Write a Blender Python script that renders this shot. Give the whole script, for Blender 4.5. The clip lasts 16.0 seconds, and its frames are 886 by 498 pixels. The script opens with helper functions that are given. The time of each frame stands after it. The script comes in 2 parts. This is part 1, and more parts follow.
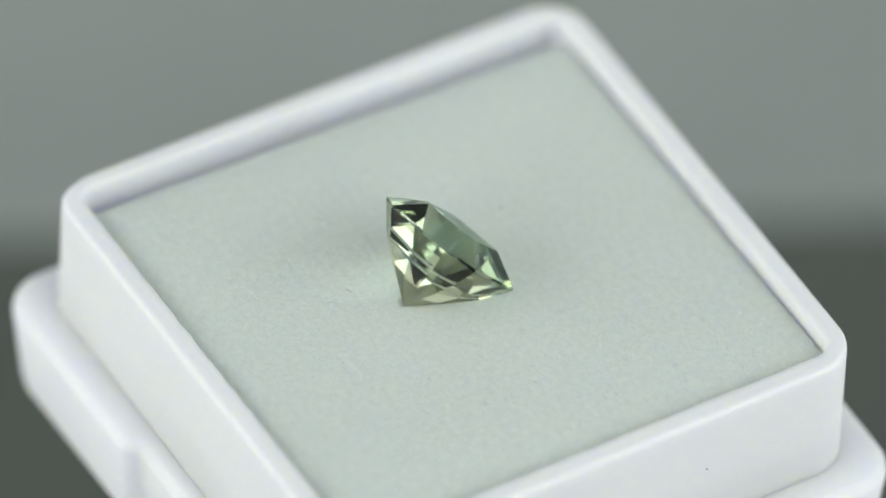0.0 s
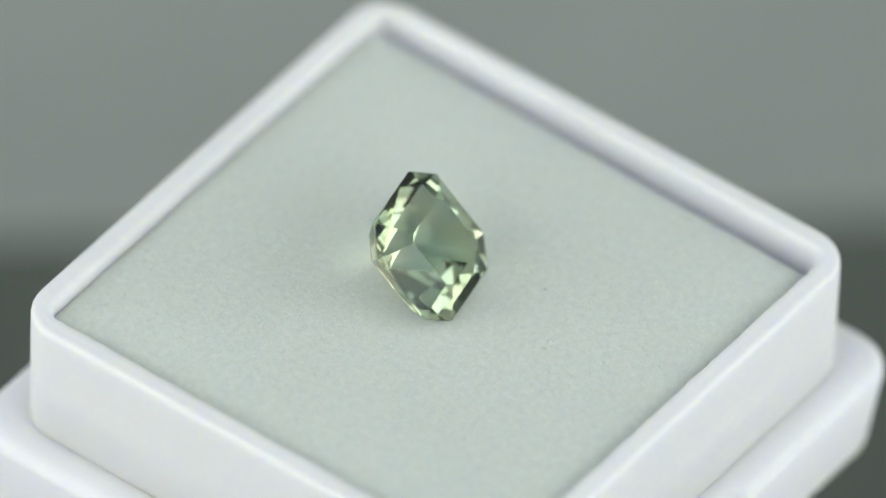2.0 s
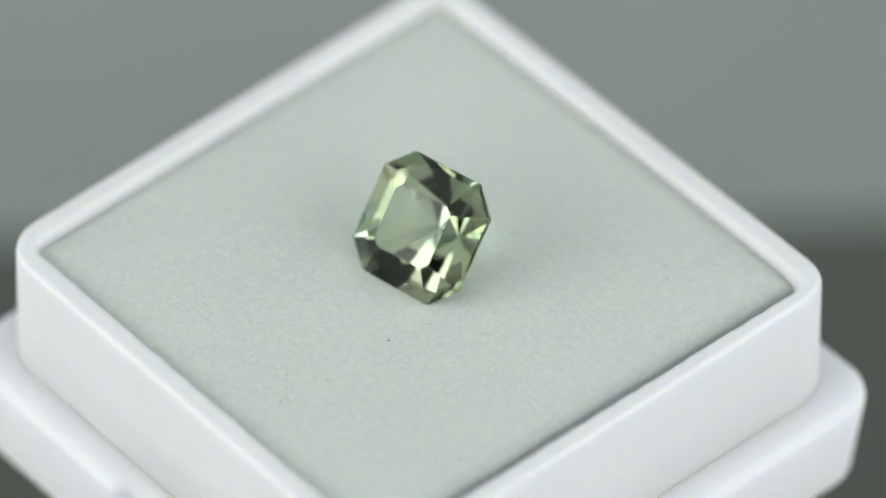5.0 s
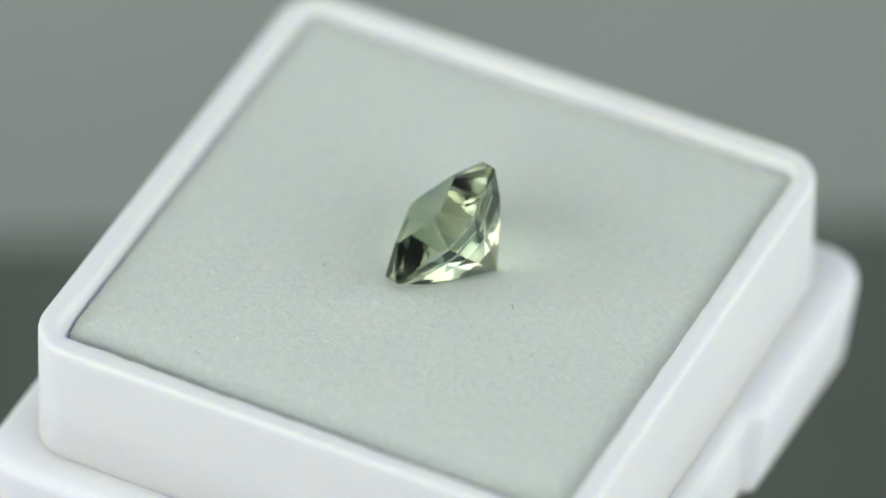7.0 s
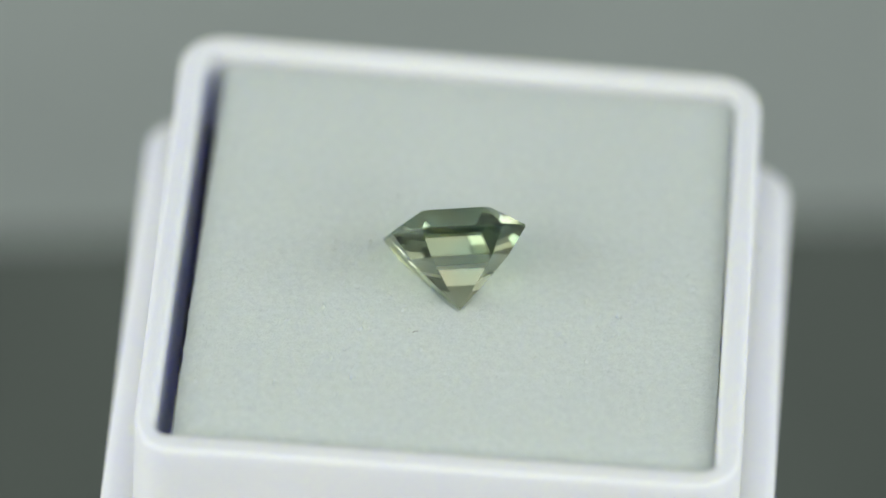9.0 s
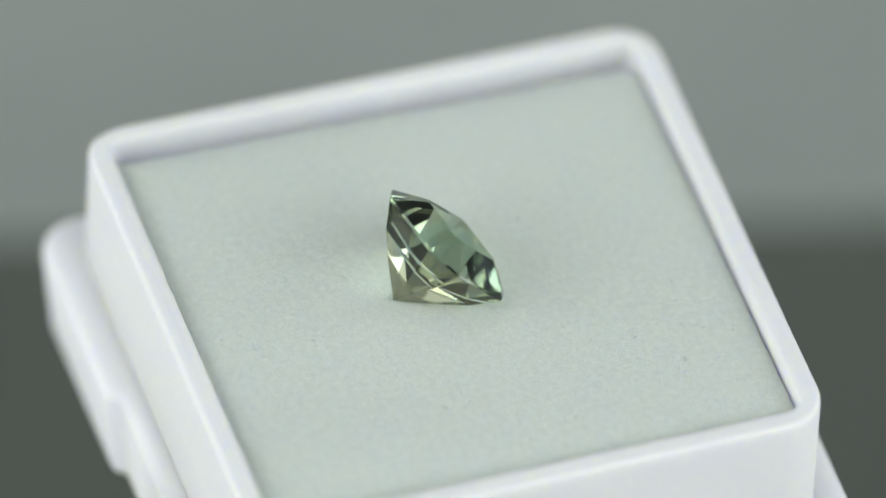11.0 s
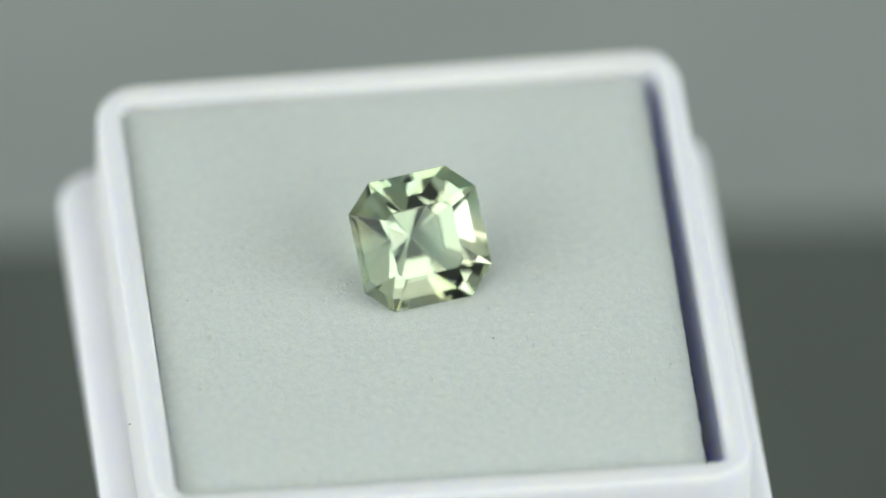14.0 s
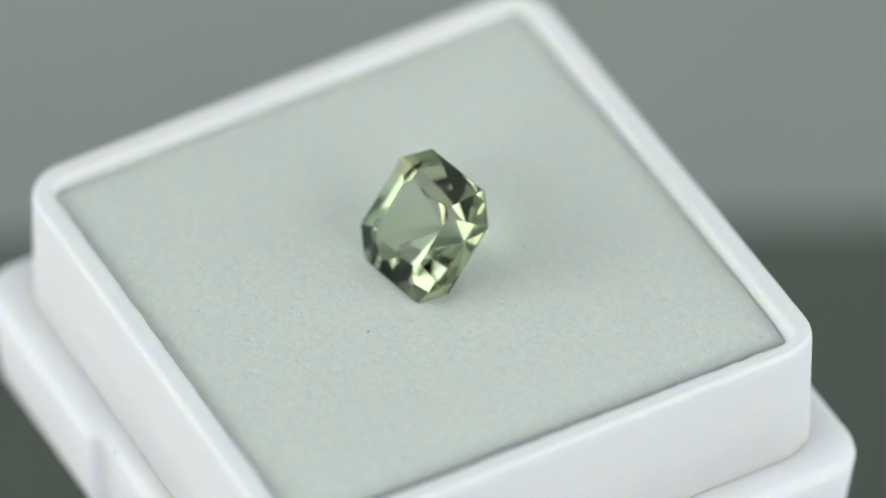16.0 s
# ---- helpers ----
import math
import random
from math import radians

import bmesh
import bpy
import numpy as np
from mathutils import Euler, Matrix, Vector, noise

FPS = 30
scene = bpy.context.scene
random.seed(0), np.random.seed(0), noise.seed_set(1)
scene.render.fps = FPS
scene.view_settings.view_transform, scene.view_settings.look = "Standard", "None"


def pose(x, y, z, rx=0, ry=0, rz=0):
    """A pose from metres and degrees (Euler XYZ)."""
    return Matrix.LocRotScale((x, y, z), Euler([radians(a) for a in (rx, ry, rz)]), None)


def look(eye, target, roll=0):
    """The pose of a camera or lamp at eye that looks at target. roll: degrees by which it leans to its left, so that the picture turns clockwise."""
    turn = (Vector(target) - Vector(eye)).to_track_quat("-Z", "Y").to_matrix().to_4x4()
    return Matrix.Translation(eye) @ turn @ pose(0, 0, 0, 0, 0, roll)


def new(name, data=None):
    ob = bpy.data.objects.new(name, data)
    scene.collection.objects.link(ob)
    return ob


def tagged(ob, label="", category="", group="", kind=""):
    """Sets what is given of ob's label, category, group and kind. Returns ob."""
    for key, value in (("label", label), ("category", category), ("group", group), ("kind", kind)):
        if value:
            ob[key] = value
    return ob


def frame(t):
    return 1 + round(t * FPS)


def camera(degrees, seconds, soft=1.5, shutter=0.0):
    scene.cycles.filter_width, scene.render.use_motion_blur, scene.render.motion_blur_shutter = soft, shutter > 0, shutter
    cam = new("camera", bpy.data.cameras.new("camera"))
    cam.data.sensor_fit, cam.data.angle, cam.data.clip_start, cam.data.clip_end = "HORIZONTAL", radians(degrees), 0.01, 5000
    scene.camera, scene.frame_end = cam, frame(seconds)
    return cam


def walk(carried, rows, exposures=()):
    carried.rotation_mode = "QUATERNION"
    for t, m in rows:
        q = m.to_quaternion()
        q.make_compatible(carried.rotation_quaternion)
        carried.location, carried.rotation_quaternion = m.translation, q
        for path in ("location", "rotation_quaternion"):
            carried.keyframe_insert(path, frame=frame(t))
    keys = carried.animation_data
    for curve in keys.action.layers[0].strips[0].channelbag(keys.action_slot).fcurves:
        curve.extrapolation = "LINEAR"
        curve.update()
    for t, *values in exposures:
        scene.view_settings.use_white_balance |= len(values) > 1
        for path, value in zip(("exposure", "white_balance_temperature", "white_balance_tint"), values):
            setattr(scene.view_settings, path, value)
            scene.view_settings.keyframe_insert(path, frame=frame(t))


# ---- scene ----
# ---- camera ----
MM = 0.001
RIM = 16.7            # height of the box's rim, mm
GROUND = -40.0        # top of the plate, mm
cam = camera(5.0, 16.0, soft=1.6)
EYE = (0.0, -0.37603, 0.38551)
AIM = (0.00034, 0.0, 0.01799)
walk(cam, [(0.0, look(EYE, AIM, 1.72)), (16.0, look(EYE, AIM, 1.72))])
cam.data.dof.use_dof = True
cam.data.dof.focus_distance = 0.5235
cam.data.dof.aperture_fstop = 14.0
cam.data.dof.aperture_blades = 7

# turn of the table: degrees at the start, degrees a second
TURN_START, TURN_RATE = 121.94, 33.846


def turn(t):
    return TURN_START - TURN_RATE * t


# ---- light ----
world = bpy.data.worlds.new("studio")
world.use_nodes = True
world.node_tree.nodes["Background"].inputs[0].default_value = (0.62, 0.66, 0.65, 1)
world.node_tree.nodes["Background"].inputs[1].default_value = 0.03
scene.world = world


def softbox(name, eye, target, size_x, size_y, watts, colour):
    data = bpy.data.lights.new(name, "AREA")
    data.shape, data.size, data.size_y = "RECTANGLE", size_x, size_y
    data.energy, data.color = watts, colour
    ob = new(name, data)
    ob.matrix_world = look(eye, target)
    return ob


# two large softboxes and a broad dim panel overhead
softbox("softbox_lamp", (-0.63, -0.33, 0.29), (0, 0, 0.02), 1.05, 0.70, 7.0, (0.96, 1.0, 0.96))
softbox("softbox_lamp", (0.63, -0.33, 0.29), (0, 0, 0.02), 1.05, 0.70, 6.8, (0.95, 1.0, 0.97))
softbox("overhead_panel", (-0.04, 0.0, 0.80), (0, 0, 0.02), 1.1, 0.9, 2.2, (0.95, 1.0, 0.97))
scene.cycles.caustics_refractive = True
scene.cycles.blur_glossy = 0.0


# ---- materials ----
def material(name):
    m = bpy.data.materials.new(name)
    m.use_nodes = True
    nodes, links = m.node_tree.nodes, m.node_tree.links
    return m, nodes, links, nodes["Principled BSDF"]


def noise_node(nodes, links, scale, detail=4.0, rough=0.55):
    co = nodes.new("ShaderNodeTexCoord")
    n = nodes.new("ShaderNodeTexNoise")
    n.inputs["Scale"].default_value, n.inputs["Detail"].default_value, n.inputs["Roughness"].default_value = scale, detail, rough
    links.new(co.outputs["Object"], n.inputs["Vector"])
    return n


def ramp(nodes, links, source, stops):
    r = nodes.new("ShaderNodeValToRGB")
    el = r.color_ramp.elements
    el[0].position, el[0].color = stops[0][0], (*stops[0][1], 1)
    el[1].position, el[1].color = stops[-1][0], (*stops[-1][1], 1)
    for pos, col in stops[1:-1]:
        e = el.new(pos)
        e.color = (*col, 1)
    links.new(source, r.inputs["Fac"])
    return r


def bump(nodes, links, shader, source, strength, distance):
    b = nodes.new("ShaderNodeBump")
    b.inputs["Strength"].default_value, b.inputs["Distance"].default_value = strength, distance
    links.new(source, b.inputs["Height"])
    links.new(b.outputs["Normal"], shader.inputs["Normal"])
    return b


def white_plastic():
    m, n, l, s = material("white_plastic")
    big = noise_node(n, l, 90, 3)
    col = ramp(n, l, big.outputs["Fac"], [(0.3, (0.69, 0.695, 0.74)), (0.7, (0.715, 0.72, 0.76))])
    l.new(col.outputs["Color"], s.inputs["Base Color"])
    s.inputs["Roughness"].default_value = 0.65
    s.inputs["Specular IOR Level"].default_value = 0.35
    s.inputs["Subsurface Weight"].default_value = 0.6
    s.inputs["Subsurface Radius"].default_value = (0.7, 0.75, 1.45)
    s.inputs["Subsurface Scale"].default_value = 0.0022
    fine = noise_node(n, l, 700, 4)
    bump(n, l, s, fine.outputs["Fac"], 0.12, 0.0002)
    return m


def foam_white():
    m, n, l, s = material("white_foam")
    big = noise_node(n, l, 2600, 8, 0.75)
    col = ramp(n, l, big.outputs["Fac"], [(0.3, (0.575, 0.624, 0.606)), (0.7, (0.685, 0.735, 0.716))])
    l.new(col.outputs["Color"], s.inputs["Base Color"])
    s.inputs["Roughness"].default_value = 0.9
    s.inputs["Specular IOR Level"].default_value = 0.25
    s.inputs["Subsurface Weight"].default_value = 0.5
    s.inputs["Subsurface Radius"].default_value = (0.75, 0.85, 1.4)
    s.inputs["Subsurface Scale"].default_value = 0.0015
    fine = noise_node(n, l, 9000, 5, 0.75)
    bump(n, l, s, fine.outputs["Fac"], 1.0, 0.0001)
    return m


def plain(name, colour, rough, spec=0.5):
    m, n, l, s = material(name)
    big = noise_node(n, l, 60, 4)
    col = ramp(n, l, big.outputs["Fac"], [(0.3, tuple(c * 0.93 for c in colour)), (0.7, tuple(c * 1.07 for c in colour))])
    l.new(col.outputs["Color"], s.inputs["Base Color"])
    s.inputs["Roughness"].default_value = rough
    s.inputs["Specular IOR Level"].default_value = spec
    return m


def gem_crystal(name, low, high):
    """Clear crystal; the body colour tints each pass and each inner reflection. Hue differs with the axis, depth of
    tint is set to balance brightness.
    """
    m, n, l, s = material(name)
    zone = noise_node(n, l, 260, 1)
    col = ramp(n, l, zone.outputs["Fac"], [(0.4, low), (0.6, high)])
    glass = n.new("ShaderNodeBsdfGlass")
    glass.inputs["Roughness"].default_value = 0.0
    glass.inputs["IOR"].default_value = 1.58
    l.new(col.outputs["Color"], glass.inputs["Color"])
    l.new(glass.outputs["BSDF"], n["Material Output"].inputs["Surface"])
    n.remove(s)
    return m


PLASTIC, FOAM = white_plastic(), foam_white()
GAP_BLACK = plain("gap_black", (0.006, 0.006, 0.008), 0.95, 0.1)
ACRYLIC = plain("grey_acrylic", (0.081, 0.092, 0.083), 0.07)
PAPER = plain("grey_paper", (0.32, 0.347, 0.335), 0.85, 0.2)
DARK = plain("dark_paint", (0.125, 0.145, 0.13), 0.9, 0.2)
RUBBER = plain("black_rubber", (0.02, 0.02, 0.015), 0.6)
LINT = plain("dark_lint", (0.05, 0.045, 0.04), 0.8, 0.2)
# surfaces of the added, unseen walls that shape the light in the stone
DARK_SURROUND = plain("dark_surround", (0.05, 0.055, 0.05), 0.9, 0.2)
PALE_SURROUND = plain("pale_surround", (0.72, 0.75, 0.74), 0.85, 0.2)
# crown tinted darker to dim lamp flashes, pavilion paler to brighten the side view
CROWN_CRYSTAL = gem_crystal("green_crystal", (0.59, 0.68, 0.645), (0.655, 0.69, 0.63))
PAVILION_CRYSTAL = gem_crystal("yellow_green_crystal", (0.905, 0.95, 0.88), (0.985, 0.95, 0.81))


# ---- building helpers ----
def mesh_of(name, bm, mat, smooth=False):
    bmesh.ops.recalc_face_normals(bm, faces=bm.faces)
    data = bpy.data.meshes.new(name)
    for f in bm.faces:
        f.smooth = smooth
    bm.to_mesh(data)
    bm.free()
    data.materials.append(mat)
    return data


def part(name, bm, mat, parent, label="", smooth=False):
    ob = new(name, mesh_of(name, bm, mat, smooth))
    ob.parent = parent
    if label:
        tagged(ob, label)
    return ob


def rounded_square(hx, hy, r, steps=8):
    """Points round a rectangle with round corners, from the middle of the +x side, anticlockwise."""
    pts = []
    for cx, cy, a0 in ((hx - r, hy - r, 0), (-hx + r, hy - r, 90), (-hx + r, -hy + r, 180), (hx - r, -hy + r, 270)):
        for i in range(steps + 1):
            a = radians(a0 + 90 * i / steps)
            pts.append((cx + r * math.cos(a), cy + r * math.sin(a)))
    return pts


def loft(bm, rings, cap_first=True, cap_last=True):
    """Joins closed rings of equal count, each a list of (x, y, z) in mm."""
    made = [[bm.verts.new((x * MM, y * MM, z * MM)) for x, y, z in ring] for ring in rings]
    for a, b in zip(made, made[1:]):
        for i in range(len(a)):
            j = (i + 1) % len(a)
            bm.faces.new((a[i], a[j], b[j], b[i]))
    if cap_first:
        bm.faces.new(made[0][::-1])
    if cap_last:
        bm.faces.new(made[-1])


# ---- setting ----
def build_setting():
    def plate(inset, z):
        return [(-300 + inset, -330 + inset, z + GROUND), (300 - inset, -330 + inset, z + GROUND),
                (300 - inset, 61.6 + 0.078 * 300 - inset, z + GROUND), (-300 + inset, 61.6 - 0.078 * 300 - inset, z + GROUND)]

    bm = bmesh.new()
    loft(bm, [plate(0, -6.0), plate(0, -0.6), plate(0.5, 0)])
    tagged(new("floor", mesh_of("floor", bm, ACRYLIC)), "dark grey glossy acrylic plate under the turning box", "plate", kind="structure")
    # matt grey table on which the plate stands
    bm = bmesh.new()
    loft(bm, [[(x, y, z + GROUND) for x, y in rounded_square(700, 600, 30)] for z in (-125.0, -101.0)] + [[(x, y, GROUND - 100.0) for x, y in rounded_square(699, 599, 30)]])
    tagged(new("table", mesh_of("table", bm, PAPER)), "plain matt grey table top under the plate", "table", kind="structure")
    # block that carries the plate
    bm = bmesh.new()
    loft(bm, [[(x, y - 140, z + GROUND) for x, y in rounded_square(240, 140, 8)] for z in (-100.0, -6.0)])
    tagged(new("plinth", mesh_of("plinth", bm, DARK)), "dark grey block under the acrylic plate", "block", kind="structure")
    # unseen walls added round it: pale to brighten the stone, dark behind the camera
    for name, size, at in (("wall_north", (2.6, 0.1, 2.2), (0, 1.3, 0.4)), ("wall_south", (2.6, 0.1, 2.2), (0, -1.3, 0.4)),
                           ("wall_east", (0.1, 2.5, 2.2), (1.25, 0, 0.4)), ("wall_west", (0.1, 2.5, 2.2), (-1.25, 0, 0.4)),
                           ("ceiling", (2.6, 2.7, 0.1), (0, 0, 1.55)), ("studio_floor", (2.6, 2.7, 0.1), (0, 0, -0.75))):
        bm = bmesh.new()
        bmesh.ops.create_cube(bm, size=1.0)
        bmesh.ops.scale(bm, vec=size, verts=bm.verts)
        bmesh.ops.bevel(bm, geom=bm.edges[:], offset=0.004, segments=1, affect="EDGES")
        ob = tagged(new(name, mesh_of(name, bm, DARK_SURROUND if name in ("wall_south", "studio_floor") else PALE_SURROUND)), ("added unseen dark studio " if name in ("wall_south", "studio_floor") else "added unseen pale studio ") + name.split("_")[-1], "ceiling" if name == "ceiling" else "wall", kind="structure")
        ob.location = at


# ---- gemstone ----
GEM_AT = (-0.891, -0.2495, 2.301)              # middle of the girdle, mm from the axis and the rim
GEM_TURN = Vector((0.8566, 0.0583, 0.1898))    # axis times angle
GEM_LOCAL = Matrix.Translation((GEM_AT[0] * MM, GEM_AT[1] * MM, (GEM_AT[2] + RIM) * MM)) @ Matrix.Rotation(GEM_TURN.length, 4, GEM_TURN)


def octagon(h, cut, z, dx=0.0, dy=0.0):
    c = h - cut
    return [(x + dx, y + dy, z) for x, y in ((h, -c), (h, c), (c, h), (-c, h), (-h, c), (-h, -c), (-c, -h), (c, -h))]


GEM_S, GEM_CUT = 3.447, 1.371
GEM_RINGS = [octagon(1.76, 0.34, 1.10), octagon(2.58, 0.86, 0.61), octagon(GEM_S, GEM_CUT, 0.06), octagon(GEM_S, GEM_CUT, -0.08),
             octagon(GEM_S * 0.74, GEM_CUT * 0.70, -1.42, -0.01, 0.03), octagon(GEM_S * 0.42, GEM_CUT * 0.40, -2.62, -0.02, 0.06)]
GEM_TIP = (-0.03, 0.08, -4.04)


def gem_facets():
    """All facets as (name, points), seen from outside anticlockwise, in mm."""
    out = [("table_facet", tuple(GEM_RINGS[0]))]
    for k, (a, b) in enumerate(zip(GEM_RINGS, GEM_RINGS[1:])):
        for i in range(8):
            j = (i + 1) % 8
            out.append((("crown_facet", "crown_facet", "girdle_facet", "pavilion_facet", "pavilion_facet")[k], (a[i], b[i], b[j], a[j])))
    for i in range(8):
        out.append(("pavilion_facet", (GEM_RINGS[-1][i], GEM_TIP, GEM_RINGS[-1][(i + 1) % 8])))
    return out


# ---- gem box ----
BX, BY = -0.846, -0.653      # the box's middle from the turning axis, mm
TILT_X, TILT_Y = 0.85, -0.45  # the box leans a little on its table, degrees
LEAN = pose(BX * MM, BY * MM, 3.0 * MM, TILT_X, TILT_Y, 0)


def warp(x, y):
    """The moulding is not quite square: each corner stands a little off."""
    u, v = (x / 15 + 1) / 2, (y / 15 + 1) / 2
    return (x + u * v * 0.05 - (1 - u) * v * 0.02 + (1 - u) * (1 - v) * 0.15,
            y + u * v * 0.28 + (1 - u) * v * 0.38 + (1 - u) * (1 - v) * 0.28 - u * (1 - v) * 0.32)


def ring(h, z, r, worn=0.0):
    """A ring of the rim; worn: how far its edge is frayed, mm."""
    pts, base = [], rounded_square(h, h, r)
    for i, (x, y) in enumerate(base):
        nx, ny = base[(i + 1) % len(base)]
        count = 90 if math.hypot(nx - x, ny - y) > 4 else 1
        pts += [(x + (nx - x) * k / count, y + (ny - y) * k / count) for k in range(count)]
    out = []
    for x, y in pts:
        w = noise.noise((x * 1.3, y * 1.3, 3.0)) + 0.6 * noise.noise((x * 5.1, y * 5.1, 8.0)) + max(0.0, noise.noise((x * 2.2, y * 2.2, 1.0)) - 0.35)
        out.append((*warp(x * (1 - w * worn / h), y * (1 - w * worn / h)), z + 0.5 * worn * w - RIM_LOCAL))
    return out


RIM_LOCAL = -13.8   # underside of the box seen from its rim


def notched(h, z, r, depth):
    """Ring of the base with a finger notch in the middle of the two y sides."""
    pts = []
    base = rounded_square(h, h, r)
    for i, (x, y) in enumerate(base):
        pts.append((x, y))
        nx, ny = base[(i + 1) % len(base)]
        if abs(y - ny) < 1e-6 and abs(abs(y) - h) < 1e-6:
            sgn, way = (1 if y > 0 else -1), (1 if nx > x else -1)
            for px, d in ((-4.3, 0.0), (-3.9, 0.15), (-3.6, 1.0), (3.6, 1.0), (3.9, 0.15), (4.3, 0.0)):
                pts.append((px * way, y - sgn * d * depth))
    return [(*warp(x, y), z - RIM_LOCAL) for x, y in pts]


def build_box():
    box = tagged(new("gem_box"), "white moulded plastic gem box without its lid, open", "box")
    bm = bmesh.new()
    loft(bm, [ring(15.56, -8.6, 2.45), ring(15.52, -4.0, 2.45), ring(15.50, -0.55, 2.45), ring(15.49, -0.34, 2.42), ring(15.46, -0.17, 2.4),
              ring(15.41, -0.07, 2.35), ring(15.33, -0.02, 2.3), ring(15.22, 0.0, 2.1), ring(15.02, 0.0, 1.8, 0.01), ring(14.95, -0.015, 1.7, 0.012), ring(14.86, -0.012, 1.5, 0.012),
              ring(14.78, 0.0, 1.4, 0.012), ring(14.58, 0.0, 1.25, 0.015), ring(14.40, -0.03, 1.0, 0.045), ring(14.28, -0.12, 0.85, 0.045), ring(14.22, -0.3, 0.7, 0.01), ring(14.16, -0.6, 0.7), ring(14.05, -7.0, 0.6)])
    # the mould widens a little towards one corner
    for q in bm.verts:
        if q.co.x > 13 * MM:
            q.co.x += 0.3 * MM * (q.co.y / MM + 14.1) / 28.2 * min(1, max(0, (15.25 - q.co.x / MM) / 0.8))
    part("tray", bm, PLASTIC, box, "thin upright rim with rounded edges", True)
    bm = bmesh.new()
    loft(bm, [notched(16.5, -13.8, 2.0, 0.5), notched(16.85, -13.6, 2.2, 0.6), notched(16.95, -13.2, 2.3, 0.7), notched(17.4, -8.5, 2.4, 0.7),
              notched(17.34, -8.1, 2.4, 0.7), notched(17.05, -7.8, 2.3, 0.7), notched(16.85, -7.68, 2.2, 0.7), notched(15.4, -7.6, 1.7, 0.0)])
    part("base", bm, PLASTIC, box, "stepped base with a finger notch on two sides", True)
    for px, py, pz in ((7.4, 15.75, -5.6), (11.0, 15.75, -6.6), (-2.9, -15.25, -1.6), (1.0, -15.27, -5.7), (-1.8, -16.7, -7.68), (-15.68, -5.6, -3.4)):
        bm = bmesh.new()
        bmesh.ops.create_icosphere(bm, subdivisions=1, radius=0.05 * MM)
        bmesh.ops.translate(bm, vec=(px * MM, py * MM, (pz - RIM_LOCAL) * MM), verts=bm.verts)
        part("dust_speck", bm, LINT, box, "dark dust speck")
    return box


def build_foam():
    pad = tagged(new("foam_pad"), "pale greenish white foam pad with ragged cut edges", "foam")
    # corners of the cut pad: it leaves a wedge of a gap along one side
    c = {(1, 1): (13.62, 14.1), (-1, 1): (-14.12, 14.1), (-1, -1): (-14.08, -14.08), (1, -1): (13.1, -14.0)}
    n = 420
    gen = np.random.default_rng(7)

    def value_noise(cells):
        """Smooth random relief over the pad with that many cells along a side."""
        g = gen.standard_normal((cells + 3, cells + 3))
        q = np.linspace(0, cells, n + 1)
        k = q.astype(int)
        w = q - k
        w = w * w * (3 - 2 * w)
        top = g[k][:, k] * (1 - w)[None] + g[k][:, k + 1] * w[None]
        low = g[k + 1][:, k] * (1 - w)[None] + g[k + 1][:, k + 1] * w[None]
        return top * (1 - w)[:, None] + low * w[:, None]

    u, v = np.meshgrid(np.linspace(0, 1, n + 1), np.linspace(0, 1, n + 1))
    x = (c[-1, -1][0] * (1 - u) + c[1, -1][0] * u) * (1 - v) + (c[-1, 1][0] * (1 - u) + c[1, 1][0] * u) * v
    y = (-14.08 * (1 - u) - 14.0 * u) * (1 - v) + 14.12 * v
    edge = np.minimum(np.minimum(u, 1 - u), np.minimum(v, 1 - v)) * 28
    grain = value_noise(300)
    z = -0.29 + 0.02 * value_noise(7) + 0.003 * value_noise(60) + 0.004 * value_noise(150) + 0.009 * grain
    pits = value_noise(140)
    z -= 0.11 * np.clip(pits - 1.6, 0, 1)
    z += 0.12 * np.clip(-pits - 1.6, 0, 1)
    z -= 0.45 * np.exp(-edge / 1.1)
    z -= 0.3 * np.exp(-(1 - u) * 28 / 0.6)        # the cut edge beside the gap hangs lower
    roll = 0.06
    z -= roll - np.sqrt(np.clip(roll ** 2 - np.clip(roll - edge, 0, roll) ** 2, 0, None))
    # the foam gives way under the stone
    to_pad = LEAN.inverted() @ GEM_LOCAL
    low, high = np.full(x.shape, -99.0), np.full(x.shape, 99.0)
    for _, points in gem_facets():
        a, b, d = [to_pad @ Vector([q * MM for q in p]) for p in points[:3]]
        normal = (b - a).cross(d - a).normalized()
        limit = (normal.dot(a) / MM - normal.x * x - normal.y * y) / normal.z if abs(normal.z) > 1e-4 else None
        if limit is None:
            continue
        if normal.z < 0:
            low = np.maximum(low, limit)
        else:
            high = np.minimum(high, limit)
    under = low + RIM_LOCAL - 0.05
    z = np.where(low <= high + 0.3, np.minimum(z, under), z)
    ragged = 0.014 * value_noise(60) + 0.016 * value_noise(200)
    x = x + np.where((u < 0.5), np.exp(-u * 28 / 0.15), -np.exp(-(1 - u) * 28 / 0.15)) * ragged
    y = y + np.exp(-v * 28 / 0.15) * ragged
    x, y = warp(x, y)
    verts = np.stack([x, y, z - RIM_LOCAL], -1).reshape(-1, 3) * MM
    idx = np.arange((n + 1) ** 2).reshape(n + 1, n + 1)
    faces = np.stack([idx[:-1, :-1], idx[:-1, 1:], idx[1:, 1:], idx[1:, :-1]], -1).reshape(-1, 4)
    border = np.concatenate([idx[0], idx[1:, -1], idx[-1, -2::-1], idx[-2:0:-1, 0]])
    low = verts[border].copy()
    low[:, 2] = (-3.3 - RIM_LOCAL) * MM
    base = len(verts)
    ring_low = base + np.arange(len(border))
    sides = np.stack([border, ring_low, np.roll(ring_low, -1), np.roll(border, -1)], -1)
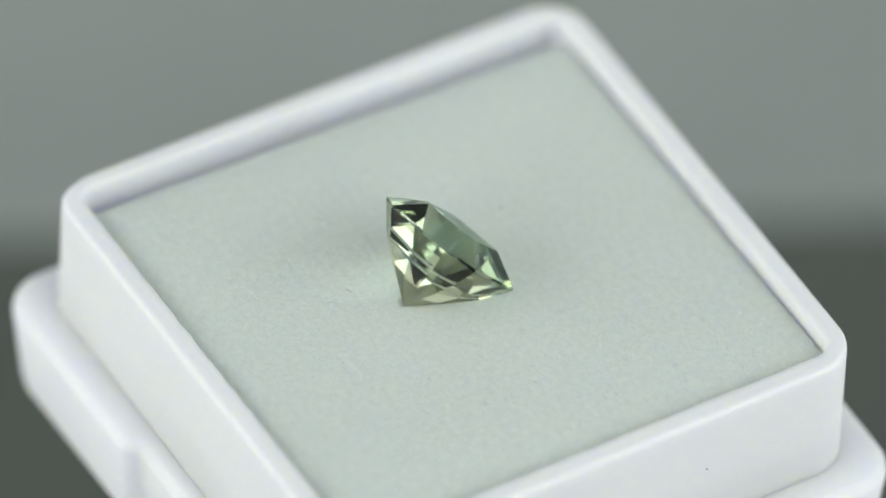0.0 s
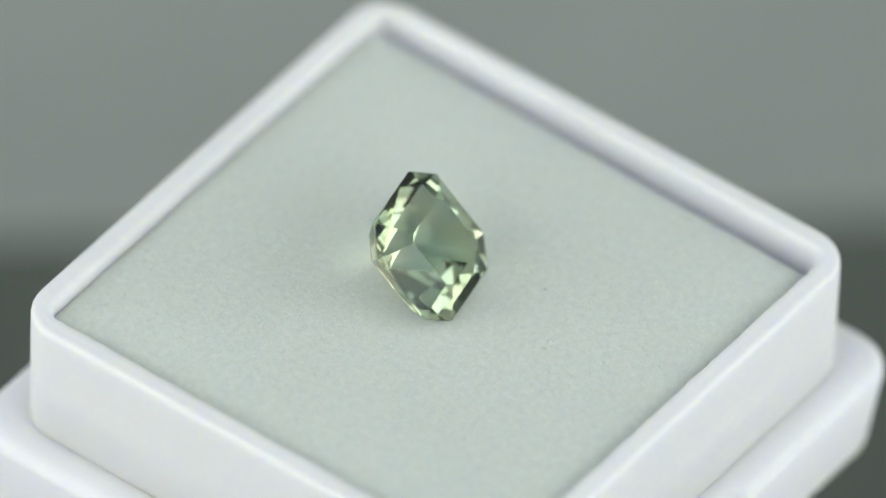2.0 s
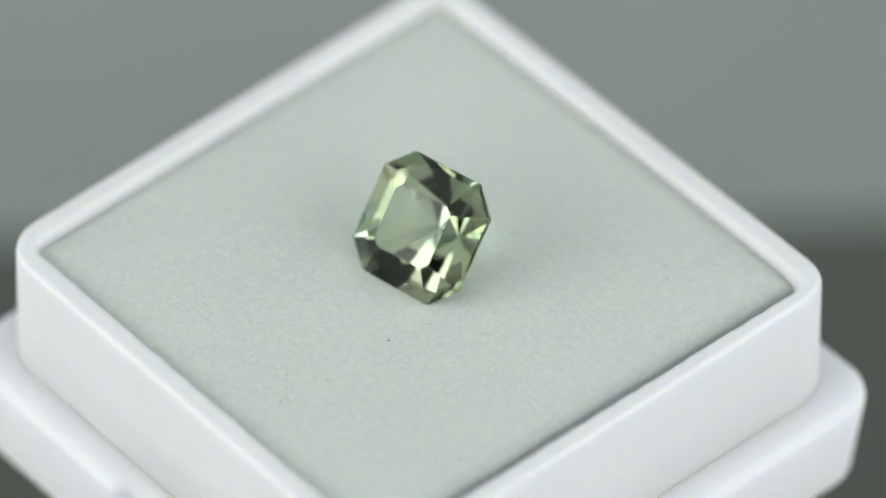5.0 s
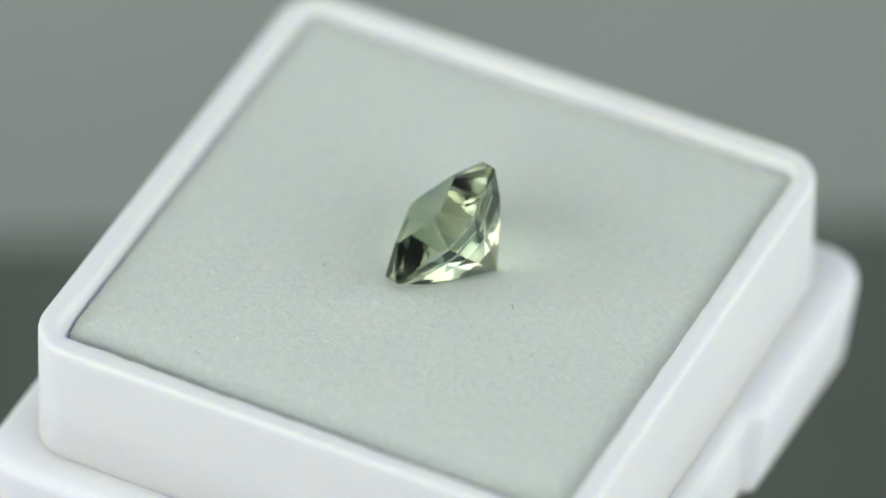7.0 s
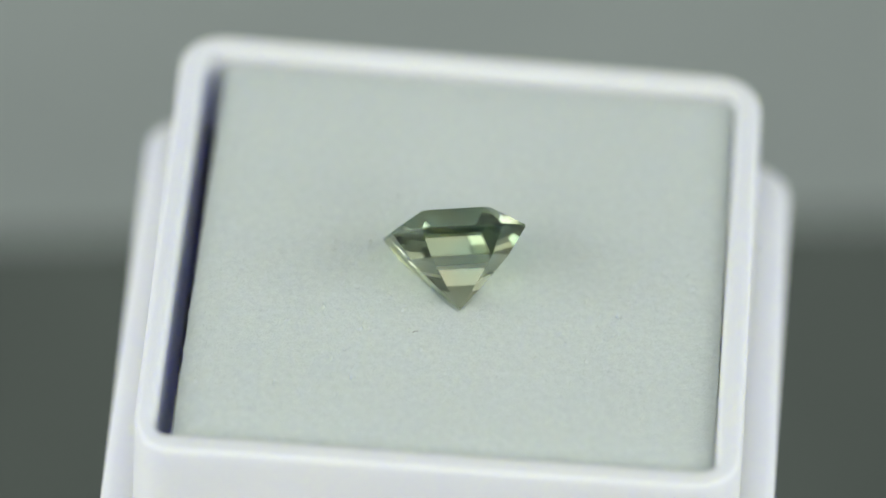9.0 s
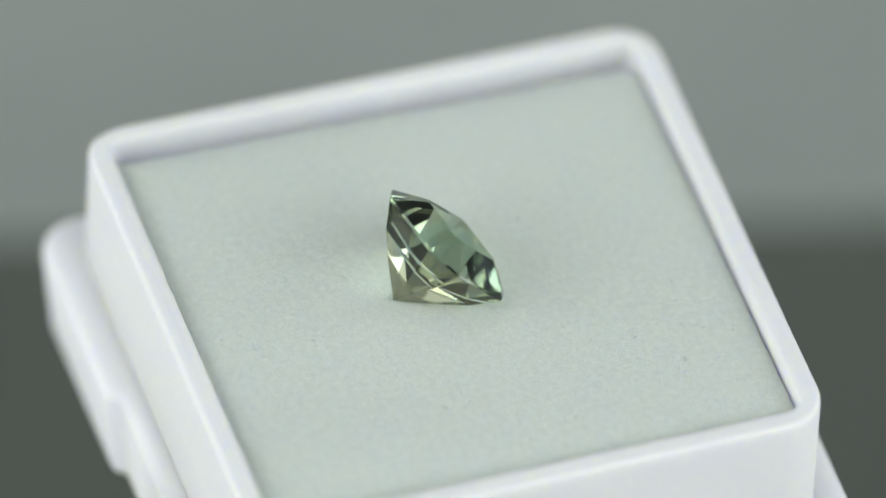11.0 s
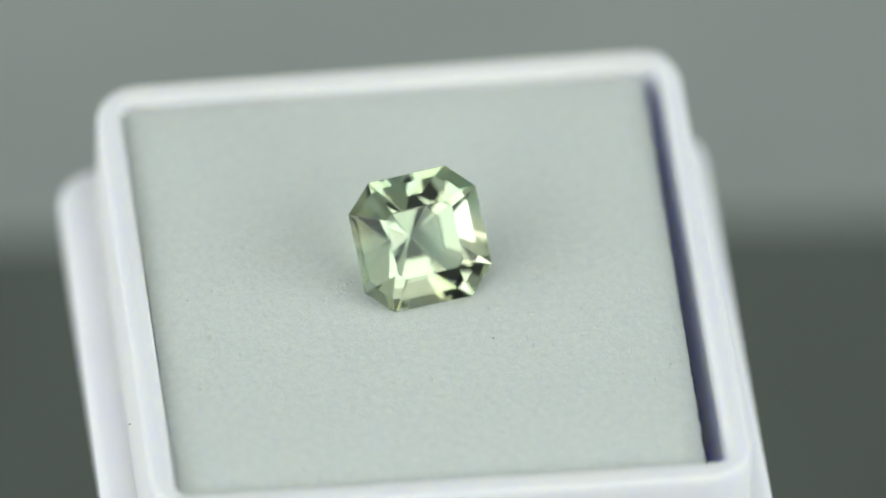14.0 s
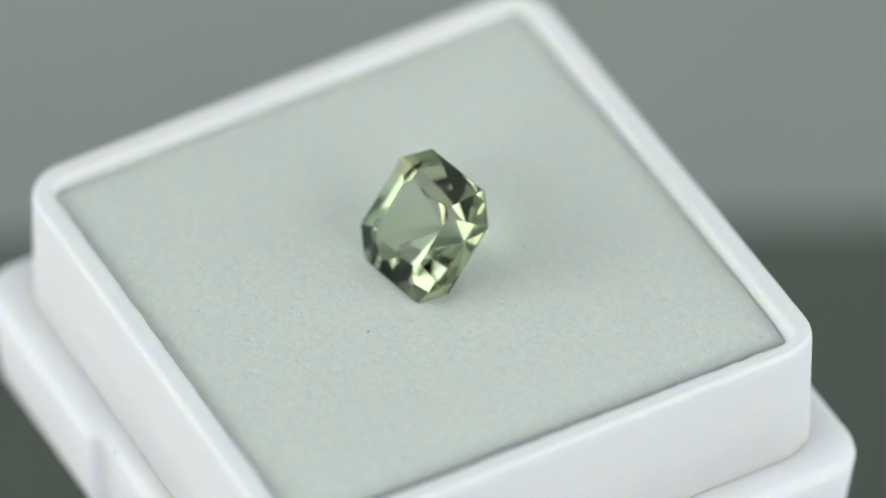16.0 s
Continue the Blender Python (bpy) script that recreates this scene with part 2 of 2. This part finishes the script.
    data = bpy.data.meshes.new("foam_layer")
    data.from_pydata(np.concatenate([verts, low]).tolist(), [], faces.tolist() + sides.tolist() + [ring_low[::-1].tolist()])
    data.polygons.foreach_set("use_smooth", [True] * len(faces) + [False] * (len(data.polygons) - len(faces)))
    data.materials.append(FOAM)
    new("foam_layer", data).parent = pad
    bm = bmesh.new()
    # added black backing stands in for the gap's deep shade;
    # cut with the same wedge as the white layer, down to a full sheet below it
    full = rounded_square(13.9, 13.95, 0.5)
    cut = [(x * (13.33 + 0.26 * y / 14) / 13.9 if x > 0 else x, y) for x, y in full]
    loft(bm, [[(*warp(x, y), z - RIM_LOCAL) for x, y in outline] for outline, z in ((full, -6.98), (full, -5.2), (cut, -5.18), (cut, -3.32))])
    part("backing", bm, GAP_BLACK, pad, "black backing under the white layer, added as the gap's shade")
    # dust and lint lying on the foam
    rng = random.Random(11)
    for px, py, size in ((3.3, -4.45, 0.055), (-7.5, -12.55, 0.035), (11.2, -8.2, 0.037), (9.6, -7.65, 0.031), (7.2, -3.2, 0.028), (-6.66, -13.2, 0.031),
                         (7.6, 1.8, 0.031), (6.7, 10.7, 0.034), (-12.1, 0.0, 0.037), (-2.87, 11.9, 0.037), (8.4, 10.6, 0.037), (-2.7, 8.55, 0.028), (7.1, 13.3, 0.031)):
        bm = bmesh.new()
        bmesh.ops.create_icosphere(bm, subdivisions=1, radius=size * MM)
        for q in bm.verts:
            q.co *= rng.uniform(0.6, 1.3)
            q.co.z *= 0.6
        edge = 14 - max(abs(px), abs(py))
        bmesh.ops.translate(bm, vec=(px * MM, py * MM, (-0.28 - 0.45 * math.exp(-edge / 1.1) - RIM_LOCAL) * MM), verts=bm.verts)
        part("dust_speck", bm, LINT, pad, "dark dust speck")
    for px, py, way, length in ((1.5, 5.6, 25, 0.34), (12.0, -7.5, 70, 0.32)):
        bm = bmesh.new()
        rings = []
        for k in range(7):
            a = radians(way + 60 * (k / 6 - 0.5))
            px, py = px + length / 6 * math.cos(a), py + length / 6 * math.sin(a)
            n = (-math.sin(a), math.cos(a))
            rings.append([(px + 0.015 * math.cos(b) * n[0], py + 0.015 * math.cos(b) * n[1], -0.27 + 0.015 * math.sin(b) - RIM_LOCAL) for b in (0.0, 2.1, 4.2)])
        loft(bm, rings)
        part("lint_fibre", bm, LINT, pad, "short dark lint fibre")
    return pad


def facet(name, points, mat, parent):
    data = bpy.data.meshes.new(name)
    data.from_pydata([(x * MM, y * MM, z * MM) for x, y, z in points], [], [tuple(range(len(points)))])
    data.materials.append(mat)
    new(name, data).parent = parent


def build_gem():
    gem = tagged(new("gemstone"), "pale green square step-cut gemstone lying tilted on white foam", "gemstone")
    for name, points in gem_facets():
        facet(name, points, PAVILION_CRYSTAL if name == "pavilion_facet" else CROWN_CRYSTAL, gem)
    return gem


def build_turntable():
    bm = bmesh.new()
    circ = [(math.cos(radians(a)), math.sin(radians(a))) for a in range(0, 360, 6)]
    loft(bm, [[(x * r, y * r, z) for x, y in circ] for r, z in ((13.6, GROUND), (14, GROUND + 0.4), (14, 2.2), (13.6, 2.9))])
    return tagged(new("turntable", mesh_of("turntable", bm, RUBBER)), "small black round motor turning table under the box", "turntable")


build_setting()
BOX, PAD, GEM, TABLE = build_box(), build_foam(), build_gem(), build_turntable()


# ---- what moves ----
def motions():
    for thing, local in ((BOX, LEAN), (PAD, LEAN), (GEM, GEM_LOCAL), (TABLE, Matrix.Identity(4))):
        walk(thing, [(k * 0.2, pose(0, 0, 0, 0, 0, turn(k * 0.2)) @ local) for k in range(81)])


motions()
